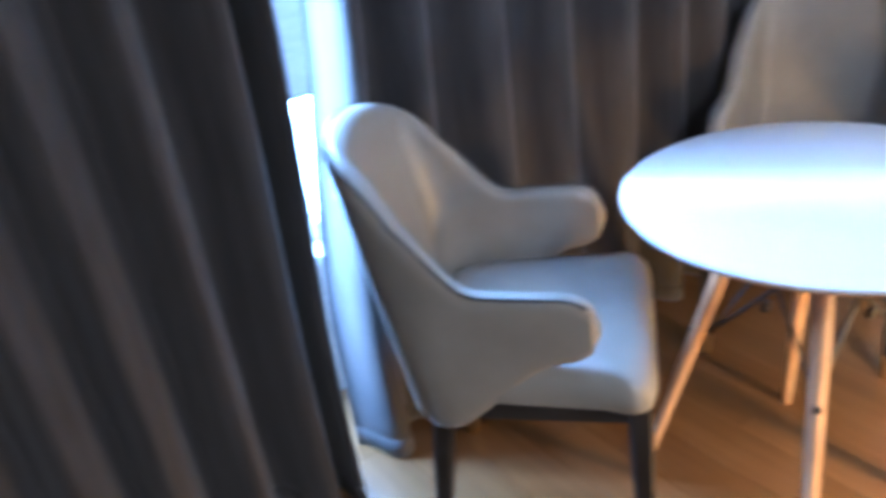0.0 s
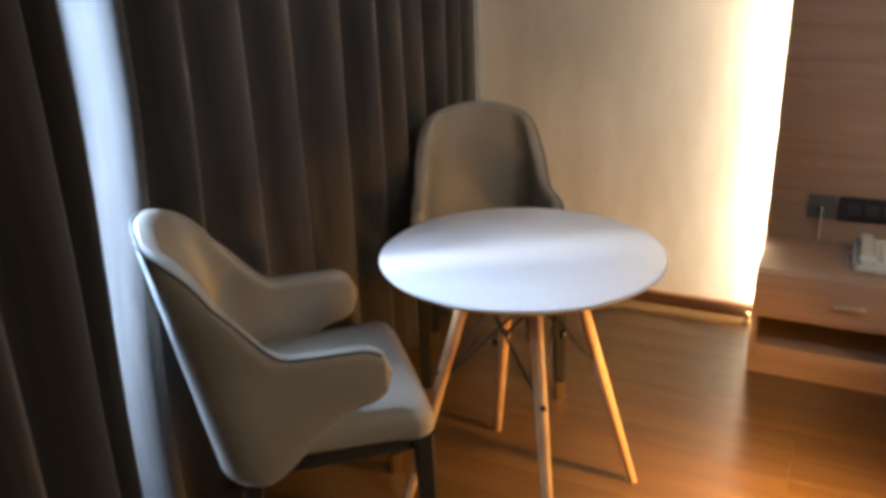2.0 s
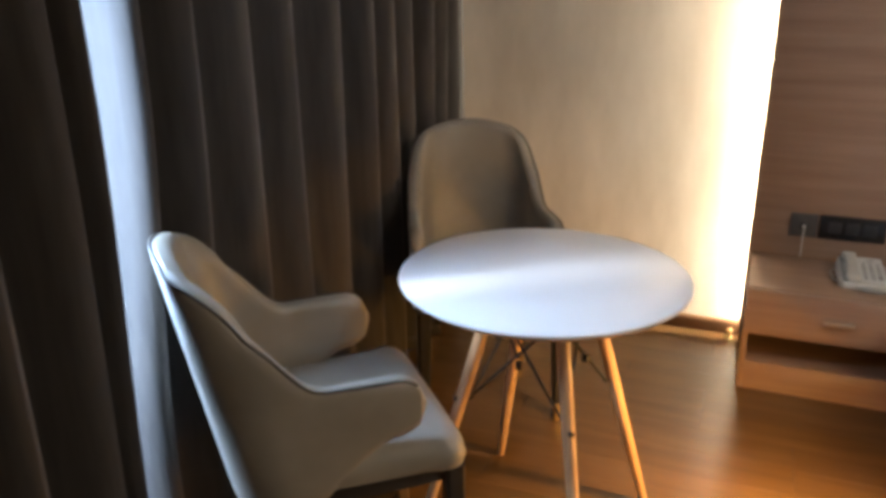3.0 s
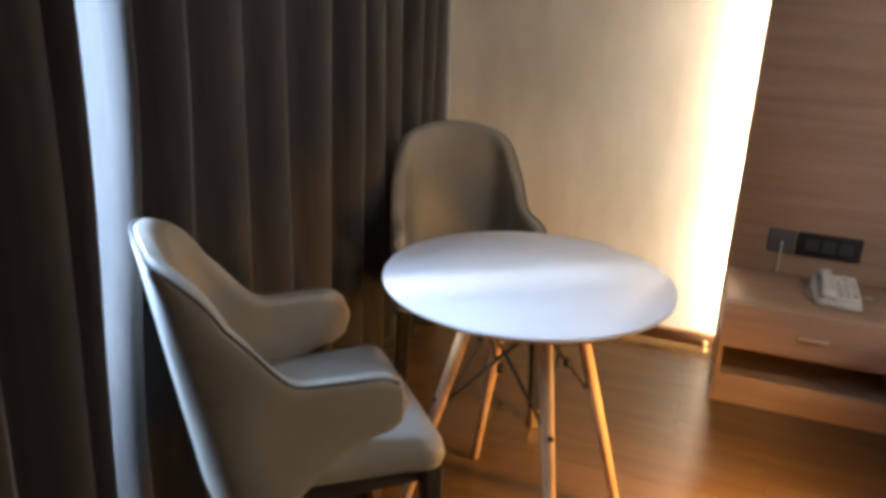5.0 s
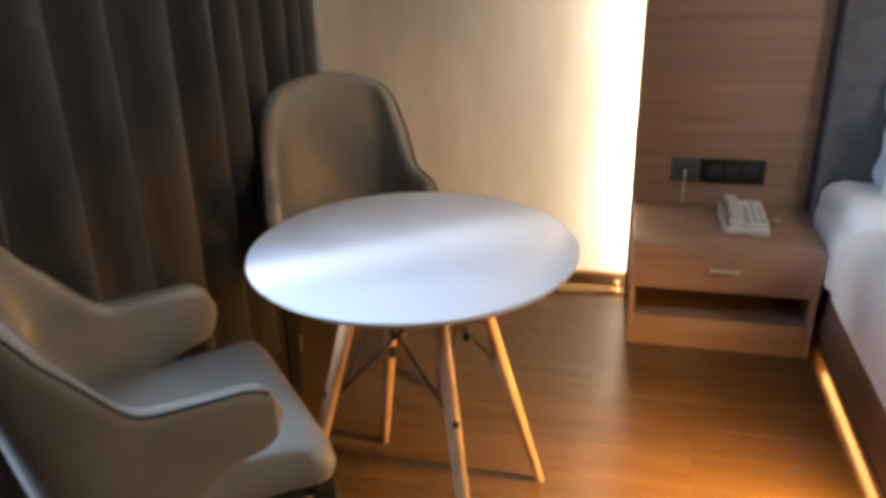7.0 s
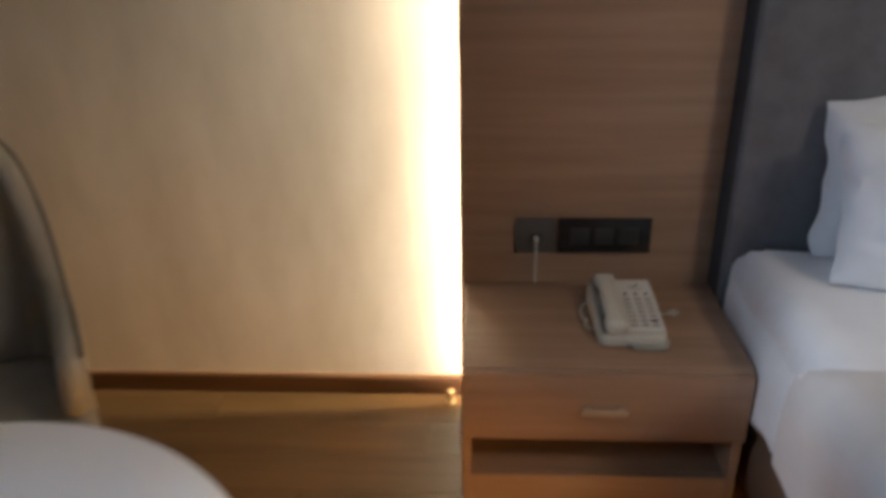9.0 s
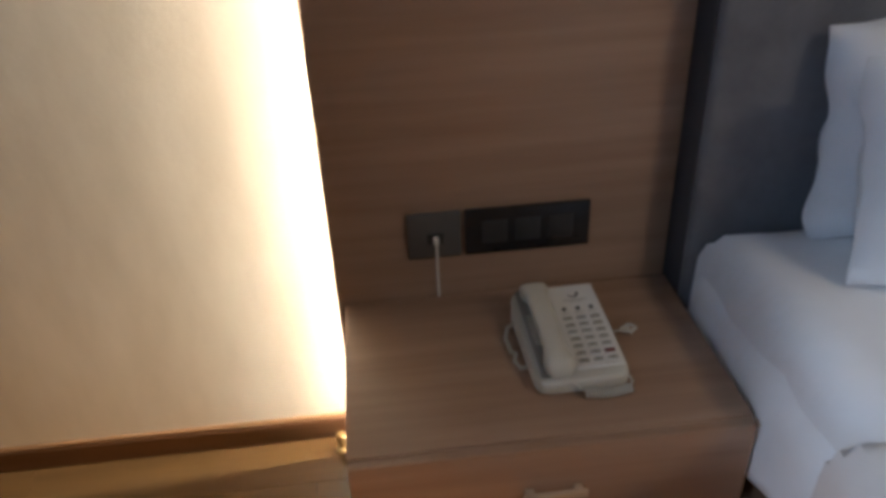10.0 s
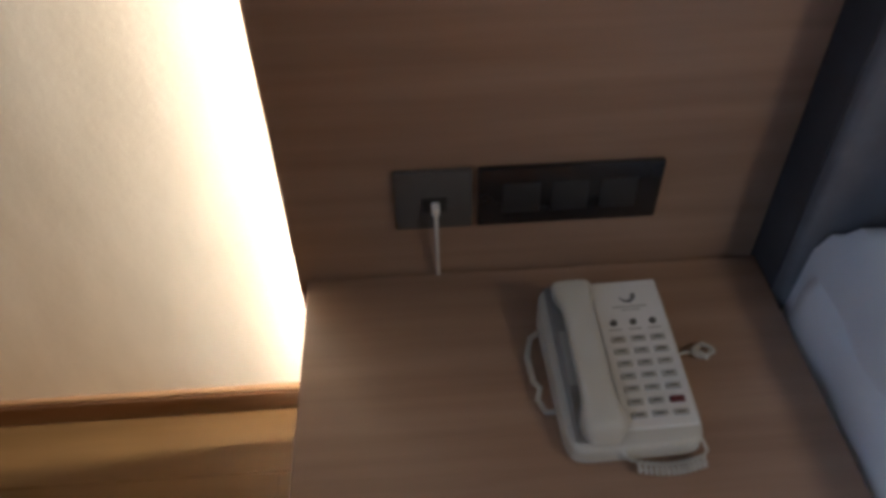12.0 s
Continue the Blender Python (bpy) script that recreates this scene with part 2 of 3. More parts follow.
# ---------------------------------------------------------------- headboard wall: panel, strip, headboard
pan = thing("wall_cladding", "tall oak veneer cladding lit from behind beside the bed", "wall cladding")
part("board", boxed(0.0, 0.5705, 0.0, 0.018, 0.0, 2.60, 0.0015), M_PANEL, pan)
part("batten", boxed(0.19, 0.52, 0.018, YN - 0.015, 0.0, 2.58), M_RECESS_SHADE, pan)
strip = thing("light_strip", "warm white strip lamp behind the panel edge", "strip light")
part("channel", boxed(0.118, 0.132, 0.0185, 0.036, 0.01, 2.56), M_FRAME, strip)
part("diffuser", boxed(0.1145, 0.1178, 0.020, 0.034, 0.01, 2.56, 0.001), M_STRIP, strip)

hb = thing("headboard", "tall slate grey upholstered headboard panel", "headboard")
# the headboard's side face, its shade given as a darker colour
part("side_face", boxed(0.5725, 0.5755, -0.060, 0.055, 0.02, 2.59, 0.001), M_HEADSIDE, hb, "side of the headboard, darkened in colour for shade")
part("padding", boxed(0.576, 2.75, -0.072, 0.06, 0.02, 2.60, 0.014, 4), M_HEAD, hb)

# ---------------------------------------------------------------- curtains
def curtain(name, knots, first, seed, xmid, amp, label, spread=0.0, deep=None):
    """knots: y of the ridges and valleys of the folds in turn; first: 1 if the first is a ridge, -1 if a valley.
    spread: metres by which the leading edge swings out towards the floor; deep: x of single knots."""
    rnd = random.Random(seed)
    deep = deep or {}
    xs, shifts = [], []
    for i in range(len(knots)):
        xs.append(deep.get(i, xmid + amp * rnd.uniform(0.65, 1.0) * (first if i % 2 == 0 else -first)))
        shifts.append(rnd.uniform(-0.010, 0.010) if i not in deep else 0.0)
    rows, nz = [], 32
    for k in range(nz + 1):
        z = 0.003 + (2.56 - 0.003) * k / nz
        low = 1.0 + 0.15 * (1 - z / 2.5)
        row = []
        for i in range(len(knots) - 1):
            for s in range(9 + (i == len(knots) - 2)):
                f = s / 9
                w = math.cos(math.pi * f)
                w = 0.5 - 0.5 * math.copysign(abs(w) ** 0.75, w)
                x = xs[i] + (xs[i + 1] - xs[i]) * w
                x = xmid + (x - xmid) * low
                sway = shifts[i] * (1 - f) + shifts[i + 1] * f
                yy = knots[i] + (knots[i + 1] - knots[i]) * f
                yy += spread * (1 - smooth(0.30, 1.15, z)) * max(0.0, 1 - (i + f) / 5)
                row.append((x + 0.005 * math.sin(2.1 * z + 9 * yy), yy + sway * math.sin(1.3 * z + i), z))
        rows.append(row)
    bm = bmesh.new()
    skin(bm, rows, closed=False)
    th = thing(name, label, "curtain", "window curtains")
    ob = part("drape", bm, M_CURTAIN, th)
    so = ob.modifiers.new("thickness", "SOLIDIFY")
    so.thickness = 0.004
    hem = bmesh.new()
    skin(hem, [[(p[0] + 0.005, p[1], z) for p in rows[0]] for z in (0.002, 0.03, 0.055)], closed=False)
    h = part("hem", hem, M_CURTAIN, th)
    so = h.modifiers.new("thickness", "SOLIDIFY")
    so.thickness = 0.003
    return th


rnd = random.Random(3)
folds = [-1.775, -1.73, -1.66, -1.59, -1.52, -1.40, -1.31, -1.20, -1.10, -0.99, -0.90, -0.828, -0.73, -0.64, -0.55, -0.47, -0.40, -0.33, -0.27, -0.21, -0.15, -0.09, -0.03, 0.068]
curtain("curtain", folds, -1, 5, -1.15, 0.046, "dark taupe blackout curtain drawn to the corner", -0.09, {0: -1.22, 1: -1.11, 2: -1.20, 11: -1.092, 23: -1.15})
folds = [-1.897, -1.915, -1.958, -2.000, -2.09, -2.16, -2.225, -2.30, -2.37, -2.45]
while folds[-1] > -3.9:
    folds.append(folds[-1] - rnd.uniform(0.06, 0.10))
curtain("curtain", folds, -1, 9, -1.130, 0.068, "dark taupe blackout curtain hanging in deep folds", -0.05, {0: -1.10, 1: -1.05, 2: -1.24, 3: -1.035, 5: -1.05})
rail = thing("curtain_rail", "white double curtain rail under the ceiling", "curtain rail")
part("track", boxed(-1.24, -1.12, -4.3, 0.08, 2.58, 2.62, 0.004), M_TOP, rail)
for yy in (-4.2, -3.0, -1.8, -0.6):
    part("bracket", boxed(-1.20, -1.16, yy, yy + 0.04, 2.62, H), M_FRAME, rail)


# ---------------------------------------------------------------- armchairs
def shell_line(s):
    """Plan of the shell at seat height: s metres from the middle of the back; x, y and the outward normal."""
    sign = -1 if s < 0 else 1
    s = abs(s)
    flat, rad = 0.108, 0.092
    arc = rad * math.pi / 2
    if s < flat:
        x, y, nx, ny = s, -0.452 + 0.012 * (s / flat) ** 2, 0.18 * s / flat, -1.0
    elif s < flat + arc:
        a = (s - flat) / rad
        x, y = flat + rad * math.sin(a), -0.440 + rad * (1 - math.cos(a))
        nx, ny = math.sin(a), -math.cos(a)
    else:
        d = s - flat - arc
        x, y, nx, ny = flat + rad + 0.03 * d, -0.440 + rad + d, 1.0, 0.0
    n = math.hypot(nx, ny)
    return sign * x, y, sign * nx / n, ny / n


ARM = 0.108 + 0.092 * math.pi / 2 + 0.262


def shell_top(s):
    s = abs(s)
    k = max(0.0, min(1.0, s / 0.235))
    crown = 0.908 - 0.120 * (1 - math.sqrt(1 - min(k, 0.97) ** 2.0))
    return crown + (0.657 - crown) * (0.5 * smooth(0.165, 0.33, s) + 0.5 * smooth(0.20, 0.31, s))


def shell_low(s):
    return 0.362 + 0.158 * smooth(0.22, 0.46, abs(s))


def shell_point(s, z, off):
    x, y, nx, ny = shell_line(s)
    a = abs(s)
    lean = 0.17 * (1 - smooth(0.12, 0.38, a)) + 0.01
    out = 0.04 * smooth(0.2, 0.4, a)
    up = z - 0.43
    y -= lean * up
    x += math.copysign(out * up, s) if a > 0.001 else 0.0
    # the upper back draws in towards a rounded crown
    x *= 1 - 0.05 * smooth(0.66, 0.90, z) * (1 - smooth(0.25, 0.45, a))
    return (x + nx * off, y + ny * off, z)


def armchair(m):
    th = thing("armchair", "grey-beige leatherette armchair with black wooden legs at the round table", "chair", "armchairs at the table", m)
    half = 0.021
    n = 72
    rings = []
    for i in range(n + 1):
        s = -ARM + 2 * ARM * i / n
        end = ARM - abs(s)
        top, low = shell_top(s), shell_low(s)
        r = 0.065
        if end < r:
            k = 1 - end / r
            cut = 1 - math.sqrt(max(0.0, 1 - k * k))
            span = (top - low) / 2
            top, low = top - cut * min(r, span) * 0.9, low + cut * min(r, span) * 0.9
        h = half * (1 if end > 0.02 else 0.35 + 0.65 * math.sqrt(max(0.0, 1 - (1 - end / 0.02) ** 2)))
        ring = []
        m_side, m_cap = 12, 5
        for k in range(m_side + 1):
            z = low + h + (top - low - 2 * h) * k / m_side
            ring.append(shell_point(s, z, h))
        for k in range(1, m_cap):
            a = math.pi * k / m_cap
            ring.append(shell_point(s, top - h + h * math.sin(a), h * math.cos(a)))
        for k in range(m_side + 1):
            z = top - h - (top - low - 2 * h) * k / m_side
            ring.append(shell_point(s, z, -h))
        for k in range(1, m_cap):
            a = math.pi + math.pi * k / m_cap
            ring.append(shell_point(s, low + h + h * math.sin(a), h * math.cos(a)))
        rings.append(ring)
    bm = bmesh.new()
    skin(bm, rings)
    back = part("backrest", bm, M_LEATHER, th, "wrap-round leatherette back and arms")
    # piping along the outer rim
    line = []
    for i in range(101):
        s = -(ARM - 0.02) + 2 * (ARM - 0.02) * i / 100
        end = ARM - abs(s)
        k = max(0.0, 1 - end / 0.065)
        top = shell_top(s) - (1 - math.sqrt(1 - k * k)) * 0.058
        line.append(shell_point(s, top - 0.004, half * 0.80))
    part("piping", tube(bmesh.new(), line, 0.0032, 6), M_PIPING, back, "dark piping along the rim")
    # seat cushion, domed
    bm = bmesh.new()
    rings = []
    prof = [(-0.012, 0.427), (0.0, 0.436), (0.004, 0.455), (0.0, 0.475), (-0.012, 0.494), (-0.04, 0.505), (-0.10, 0.511), (-0.17, 0.514)]
    for off, z in prof:
        ring = []
        for k in range(64):
            a = 2 * math.pi * k / 64
            c, sn = math.cos(a), math.sin(a)
            e = 0.20
            ring.append(((0.243 + off) * math.copysign(abs(c) ** e, c) * (1 - 0.27 * smooth(-0.4, 0.7, -sn)),
                         -0.212 + (0.212 + off) * math.copysign(abs(sn) ** e, sn), z))
        rings.append(ring)
    skin(bm, rings)
    part("seat", bm, M_LEATHER, th)
    for x in (-1, 1):
        part("rail", boxed(min(x * 0.180, x * 0.206), max(x * 0.180, x * 0.206), -0.37, -0.03, 0.388, 0.427, 0.003), M_BLACK, th)
    for y in (-0.395, -0.035):
        part("rail", boxed(-0.180, 0.180, y, y + 0.025, 0.389, 0.426, 0.003), M_BLACK, th)
    for x in (-1, 1):
        for y, dy in ((-0.028, 0.012), (-0.378, -0.05)):
            bm = bmesh.new()
            def ring(z):
                k = 1 - z / 0.427
                cx, cy, r = x * ((0.205 if y > -0.2 else 0.168) + 0.010 * k), y + dy * k, 0.0215 - 0.0075 * k
                return [(cx + r * u, cy + r * v, z) for u, v in ((-1, -.7), (-.7, -1), (.7, -1), (1, -.7), (1, .7), (.7, 1), (-.7, 1), (-1, .7))]
            skin(bm, [ring(z) for z in (0.095, 0.2, 0.427)])
            leg = part("leg", bm, M_BLACK, th)
            bm = bmesh.new()
            skin(bm, [ring(z) for z in (0.033, 0.0945)])
            part("foot_cap", bm, M_BRASS, leg, "dull brass foot cap")
    return th


armchair(pose(-0.635, -1.468, -0.033, 0, 0, -47.5))
armchair(pose(-0.682, -0.892, -0.033, 0, 0, -151))


# ---------------------------------------------------------------- round table
def round_table(m):
    th = thing("round_table", "round white table on splayed beech legs with black wire bracing", "table", m=m)
    R, Z = 0.333, 0.694
    bm = bmesh.new()
    lathe(bm, [(0.05, Z - 0.024), (R - 0.03, Z - 0.024), (R - 0.012, Z - 0.018), (R - 0.003, Z - 0.011), (R - 0.001, Z - 0.0085)], sides=96)
    part("underside", bm, M_BEECH, th, "bevelled wooden underside")
    bm = bmesh.new()
    lathe(bm, [(R - 0.001, Z - 0.0085), (R, Z - 0.006), (R - 0.001, Z - 0.002), (R - 0.004, Z), (0.10, Z + 0.0002)], sides=96)
    part("tabletop", bm, M_TOP, th)
    def at(i, z):
        a = radians(35.0 + 90 * i)
        r = 0.113 + (0.308 - 0.113) * (0.670 - z) / 0.670
        return Vector((r * math.cos(a), r * math.sin(a), z))
    for i in range(4):
        pts = [at(i, z) for z in (0.0, 0.04, 0.25, 0.42, 0.56, 0.669)]
        leg = part("leg", tube(bmesh.new(), pts, [0.0095, 0.0105, 0.013, 0.0148, 0.0155, 0.015], 14), M_BEECH, th)
        p = at(i, 0.393)
        out = Vector((p.x, p.y, 0)).normalized()
        part("bolt", tube(bmesh.new(), [p - out * 0.026, p + out * 0.019], 0.007, 8), M_STEEL, leg, "black bolt through the leg")
        q = at(i, 0.618)
        part("bracket", tube(bmesh.new(), [q - out * 0.03, q + out * 0.012], 0.008, 8), M_STEEL, leg, "black steel bracket")
    for i in range(4):
        j = (i + 1) % 4
        for a, b in ((i, j), (j, i)):
            p, q = at(a, 0.393), at(b, 0.618)
            p -= Vector((p.x, p.y, 0)).normalized() * 0.022
            q -= Vector((q.x, q.y, 0)).normalized() * 0.024
            part("brace", tube(bmesh.new(), [p, q], 0.0036, 8), M_STEEL, th)
        c = (at(i, 0.506) + at(j, 0.506)) / 2
        part("brace_joint", tube(bmesh.new(), [c + Vector((0, 0, -0.009)), c + Vector((0, 0, 0.009))], 0.008, 8), M_STEEL, th)
    return th


round_table(pose(-0.434, -1.277, 0))


# ---------------------------------------------------------------- bedside cabinet and what stands on it
def bedside_cabinet():
    th = thing("bedside_cabinet", "oak veneer bedside cabinet with one drawer and an open shelf", "bedside cabinet")
    x0, x1, y0, y1, zt = 0.012, 0.571, -0.357, -0.001, 0.372
    part("top", boxed(x0, x1, y0, y1 - 0.005, zt - 0.018, zt, 0.0015), M_STAND, th)
    part("side", boxed(x0, x0 + 0.018, y0 + 0.002, y1, 0, zt - 0.018, 0.001), M_STAND, th)
    part("side", boxed(x1 - 0.018, x1, y0 + 0.002, y1, 0, zt - 0.018, 0.001), M_STAND, th)
    part("shelf", boxed(x0 + 0.018, x1 - 0.018, y0 + 0.02, y1, 0.208, 0.222), M_STAND, th)
    part("bottom", boxed(x0 + 0.018, x1 - 0.018, y0 + 0.022, y1, 0.087, 0.105), M_STAND, th)
    part("plinth", boxed(x0 + 0.018, x1 - 0.018, y0 + 0.003, y0 + 0.021, 0.0, 0.105, 0.001), M_STAND, th)
    # back of the open shelf, coloured dark for the shade in there
    part("back_panel", boxed(x0 + 0.018, x1 - 0.018, y1 - 0.008, y1, 0.105, 0.208), M_RECESS_SHADE, th)
    dr = part("drawer_front", boxed(x0 + 0.002, x1 - 0.002, y0 - 0.016, y0 + 0.001, 0.213, zt - 0.004, 0.0015), M_STAND, th)
    bm = bmesh.new()
    box(bm, 0.245, 0.335, y0 - 0.034, y0 - 0.026, 0.283, 0.297, 0.003)
    box(bm, 0.250, 0.262, y0 - 0.027, y0 - 0.015, 0.286, 0.294)
    box(bm, 0.318, 0.330, y0 - 0.027, y0 - 0.015, 0.286, 0.294)
    part("handle", bm, M_BRONZE, dr, "small bronze bar handle")
    return th


bedside_cabinet()


def socket_plates():
    a = thing("socket_plate", "square dark grey wall socket plate on the oak panel", "wall socket")
    part("plate", boxed(0.126, 0.2145, -0.009, -0.0005, 0.451, 0.535, 0.003), M_PLATE, a)
    part("port", boxed(0.158, 0.186, -0.0115, -0.009, 0.479, 0.499, 0.002), M_SOCKET, a)
    b = thing("socket_plate", "long black glass plate with three socket inserts", "wall socket")
    part("plate", boxed(0.2205, 0.4295, -0.009, -0.0005, 0.451, 0.535, 0.003), M_GLASSPLATE, b)
    for k in range(3):
        x = 0.249 + 0.055 * k
        part("socket", boxed(x, x + 0.042, -0.0112, -0.009, 0.472, 0.514, 0.002), M_SOCKET, b)
    c = thing("charging_cable", "white cable plugged into the grey wall socket", "cable")
    part("plug", boxed(0.1675, 0.1765, -0.026, -0.0115, 0.485, 0.495, 0.002), M_WHITE, c)
    pts = [(0.172, -0.024, 0.489), (0.172, -0.027, 0.481), (0.1722, -0.024, 0.464), (0.1725, -0.016, 0.434), (0.173, -0.010, 0.400), (0.1735, -0.008, 0.3735)]
    part("lead", tube(bmesh.new(), pts, 0.0022, 8), M_WHITE, c)


socket_plates()


# ---------------------------------------------------------------- bed
def rounded_slab(x0, x1, y0, y1, z0, z1, r, wob=0.0, seed=1, nx=60, ny=60):
    """A soft slab with rounded upper edges and a gently uneven skin, open underneath."""
    bm = bmesh.new()
    rows = []
    def prof(t, lo, hi):
        # t 0..1 runs up one side, over the top and down the other
        flat = hi - lo - 2 * r
        side, arc = max(0.001, z1 - z0 - r), r * math.pi / 2
        total = 2 * side + 2 * arc + flat
        d = t * total
        if d < side:
            return lo, z0 + d
        d -= side
        if d < arc:
            a = d / r
            return lo + r - r * math.cos(a), z1 - r + r * math.sin(a)
        d -= arc
        if d < flat:
            return lo + r + d, z1
        d -= flat
        if d < arc:
            a = d / r
            return hi - r + r * math.sin(a), z1 - r + r * math.cos(a)
        d -= arc
        return hi, z1 - r - d
    for j in range(ny + 1):
        v = j / ny
        yy, zy = prof(v, y0, y1)
        row = []
        for i in range(nx + 1):
            xx, zx = prof(i / nx, x0, x1)
            z = min(zx, zy)
            p = Vector((xx, yy, z))
            if wob:
                q = noise.noise_vector(p * 3.1 + Vector((seed, 0, 0))) * wob + noise.noise_vector(p * 11 + Vector((0, seed, 0))) * wob * 0.45
                p += q
            row.append(p)
        rows.append(row)
    skin(bm, rows, closed=False)
    return bm


def bed():
    th = thing("bed", "made bed with white sheet and ivory duvet on a brown base", "bed")
    X0, X1, Y0, Y1 = 0.600, 2.40, -2.10, -0.074
    part("base", boxed(X0 + 0.004, X1, Y0, Y1, 0.048, 0.295, 0.012, 3), M_BEDBASE, th, "brown leatherette base with an overhang")
    part("lip", boxed(X0 + 0.004, X0 + 0.008, Y0 + 0.01, Y1 - 0.29, 0.026, 0.050), M_BEDBASE, th, "thin lip that hides the strip lamp")
    part("plinth", boxed(X0 + 0.10, X1 - 0.10, Y0 + 0.1, Y1, 0.0, 0.048), M_RECESS_SHADE, th)
    part("mattress", rounded_slab(X0 - 0.006, X1, Y0 + 0.02, Y1 - 0.002, 0.29, 0.514, 0.062, 0.009, 3, 90, 90), M_SHEET, th, "mattress in a white fitted sheet")
    # sheet hanging at the side in soft pleats
    bm = bmesh.new()
    rows = []
    for k in range(13):
        z = 0.449 - 0.180 * k / 12
        row = []
        for i in range(121):
            y = -0.10 - 1.9 * i / 120
            fold = 0.006 * math.sin(y * 23) + 0.004 * math.sin(y * 61 + 1) + 0.003 * math.sin(y * 9)
            row.append((X0 + 0.006 - 0.020 * smooth(0, 4, k) + fold * (0.2 + k / 12) * 0.8, y, z + 0.012 * math.sin(y * 7 + 1.0) * k / 12 + 0.06 * smooth(-0.36, -0.14, y) * k / 12))
        rows.append(row)
    skin(bm, rows, closed=False)
    ob = part("sheet_side", bm, M_SHEET, th, "white sheet hanging over the side")
    so = ob.modifiers.new("thickness", "SOLIDIFY")
    so.thickness = 0.003
    d = thing("duvet", "ivory duvet spread smooth over the bed", "duvet")
    part("cover", rounded_slab(X0 - 0.035, X1 + 0.02, Y0 - 0.02, -0.52, 0.28, 0.534, 0.09, 0.008, 7, 90, 90), M_DUVET, d)
    part("hem", tube(bmesh.new(), [(X0 + 0.06 + 1.7 * k / 40, -0.522 + 0.006 * noise.noise(Vector((k * 0.3, 1, 2))), 0.471 + 0.006 * noise.noise(Vector((k * 0.4, 5, 2)))) for k in range(41)], 0.004, 6), M_DUVET, d)
    s = thing("bed_light_strip", "warm strip lamp under the overhang of the bed base", "strip light")
    part("diffuser", boxed(0.620, 0.630, -1.98, -0.37, 0.040, 0.0475), M_STRIPBED, s)


bed()


def pillow(m, w, h, t, seed, label, mark=None):
    th = thing("pillow", label, "pillow", "pillows on the bed", m)
    bm = bmesh.new()
    n = 36
    def grid(side):
        rows = []
        for j in range(n + 1):
            v = -1 + 2 * j / n
            row = []
            for i in range(n + 1):
                u = -1 + 2 * i / n
                k = (max(0, 1 - abs(u) ** 2.6) * max(0, 1 - abs(v) ** 2.6)) ** 0.5
                pinch = 1 - 0.05 * (1 - abs(v) ** 2) * abs(u) ** 3
                pinchv = 1 - 0.05 * (1 - abs(u) ** 2) * abs(v) ** 3
                p = Vector((u * w / 2 * pinch, side * (t / 2 * k + 0.002), h / 2 + v * h / 2 * pinchv))
                wr = noise.noise(Vector((u * 3 + seed, v * 3, side))) * 0.032 + noise.noise(Vector((u * 9 + seed, v * 7, side))) * 0.011
                p.y += side * wr * k
                p.z += 0.008 * noise.noise(Vector((u * 2.5, seed, v))) * abs(v)
                p.x += 0.016 * noise.noise(Vector((seed, v * 2.2, 3))) * abs(u) ** 3
                p.z += 0.016 * noise.noise(Vector((u * 2.4, seed, 7))) * abs(v) ** 3
                p.x *= 1 - 0.03 * abs(u * v) ** 5
                p.z = h / 2 + (p.z - h / 2) * (1 - 0.04 * abs(u * v) ** 5)
                row.append(p)
            rows.append(row)
        return rows
    a, b = grid(-1), grid(1)
    va, vb = skin(bm, a, closed=False), skin(bm, b, closed=False)
    loop = lambda g: [g[0][i] for i in range(n)] + [g[j][n] for j in range(n)] + [g[n][i] for i in range(n, 0, -1)] + [g[j][0] for j in range(n, 0, -1)]
    la, lb = loop(va), loop(vb)
    for i in range(len(la)):
        j = (i + 1) % len(la)
        bm.faces.new((la[i], la[j], lb[j], lb[i]))
    body = part("case", bm, M_SHEET, th)
    # stitched hem across the open end of the case
    line = []
    for k in range(25):
        v = -0.93 + 1.86 * k / 24
        u = -0.80
        kk = (max(0, 1 - abs(u) ** 2.6) * max(0, 1 - abs(v) ** 2.6)) ** 0.5
        line.append((u * w / 2, -(t / 2 * kk + 0.003), h / 2 + v * h / 2 * 0.98))
    part("hem", tube(bmesh.new(), line, 0.0022, 5), M_SHEET, body)
    if mark:
        u, v = mark
        kk = ((1 - abs(u) ** 2.6) * (1 - abs(v) ** 2.6)) ** 0.5
        yy = -(t / 2 * kk + 0.012)
        rings = [[(u * w / 2 + r * 0.030 * math.cos(a), yy + d, h / 2 + v * h / 2 + r * 0.021 * math.sin(a)) for a in (2 * math.pi * k / 24 for k in range(24))]
                 for r, d in ((1.0, 0.010), (1.0, 0.001), (0.9, 0.0))]
        bm = bmesh.new()
        skin(bm, rings)
        part("emblem", bm, M_KEYDOT, body, "dark grey oval emblem")
    return th


pillow(pose(1.072, -0.150, 0.508, -10, 0, 0), 0.72, 0.325, 0.16, 2, "white cotton pillow propped against the grey headboard")
pillow(pose(1.068, -0.300, 0.512, -16, 0, -2), 0.74, 0.315, 0.19, 8, "plump white pillow leaning on another pillow", (-0.72, -0.25))


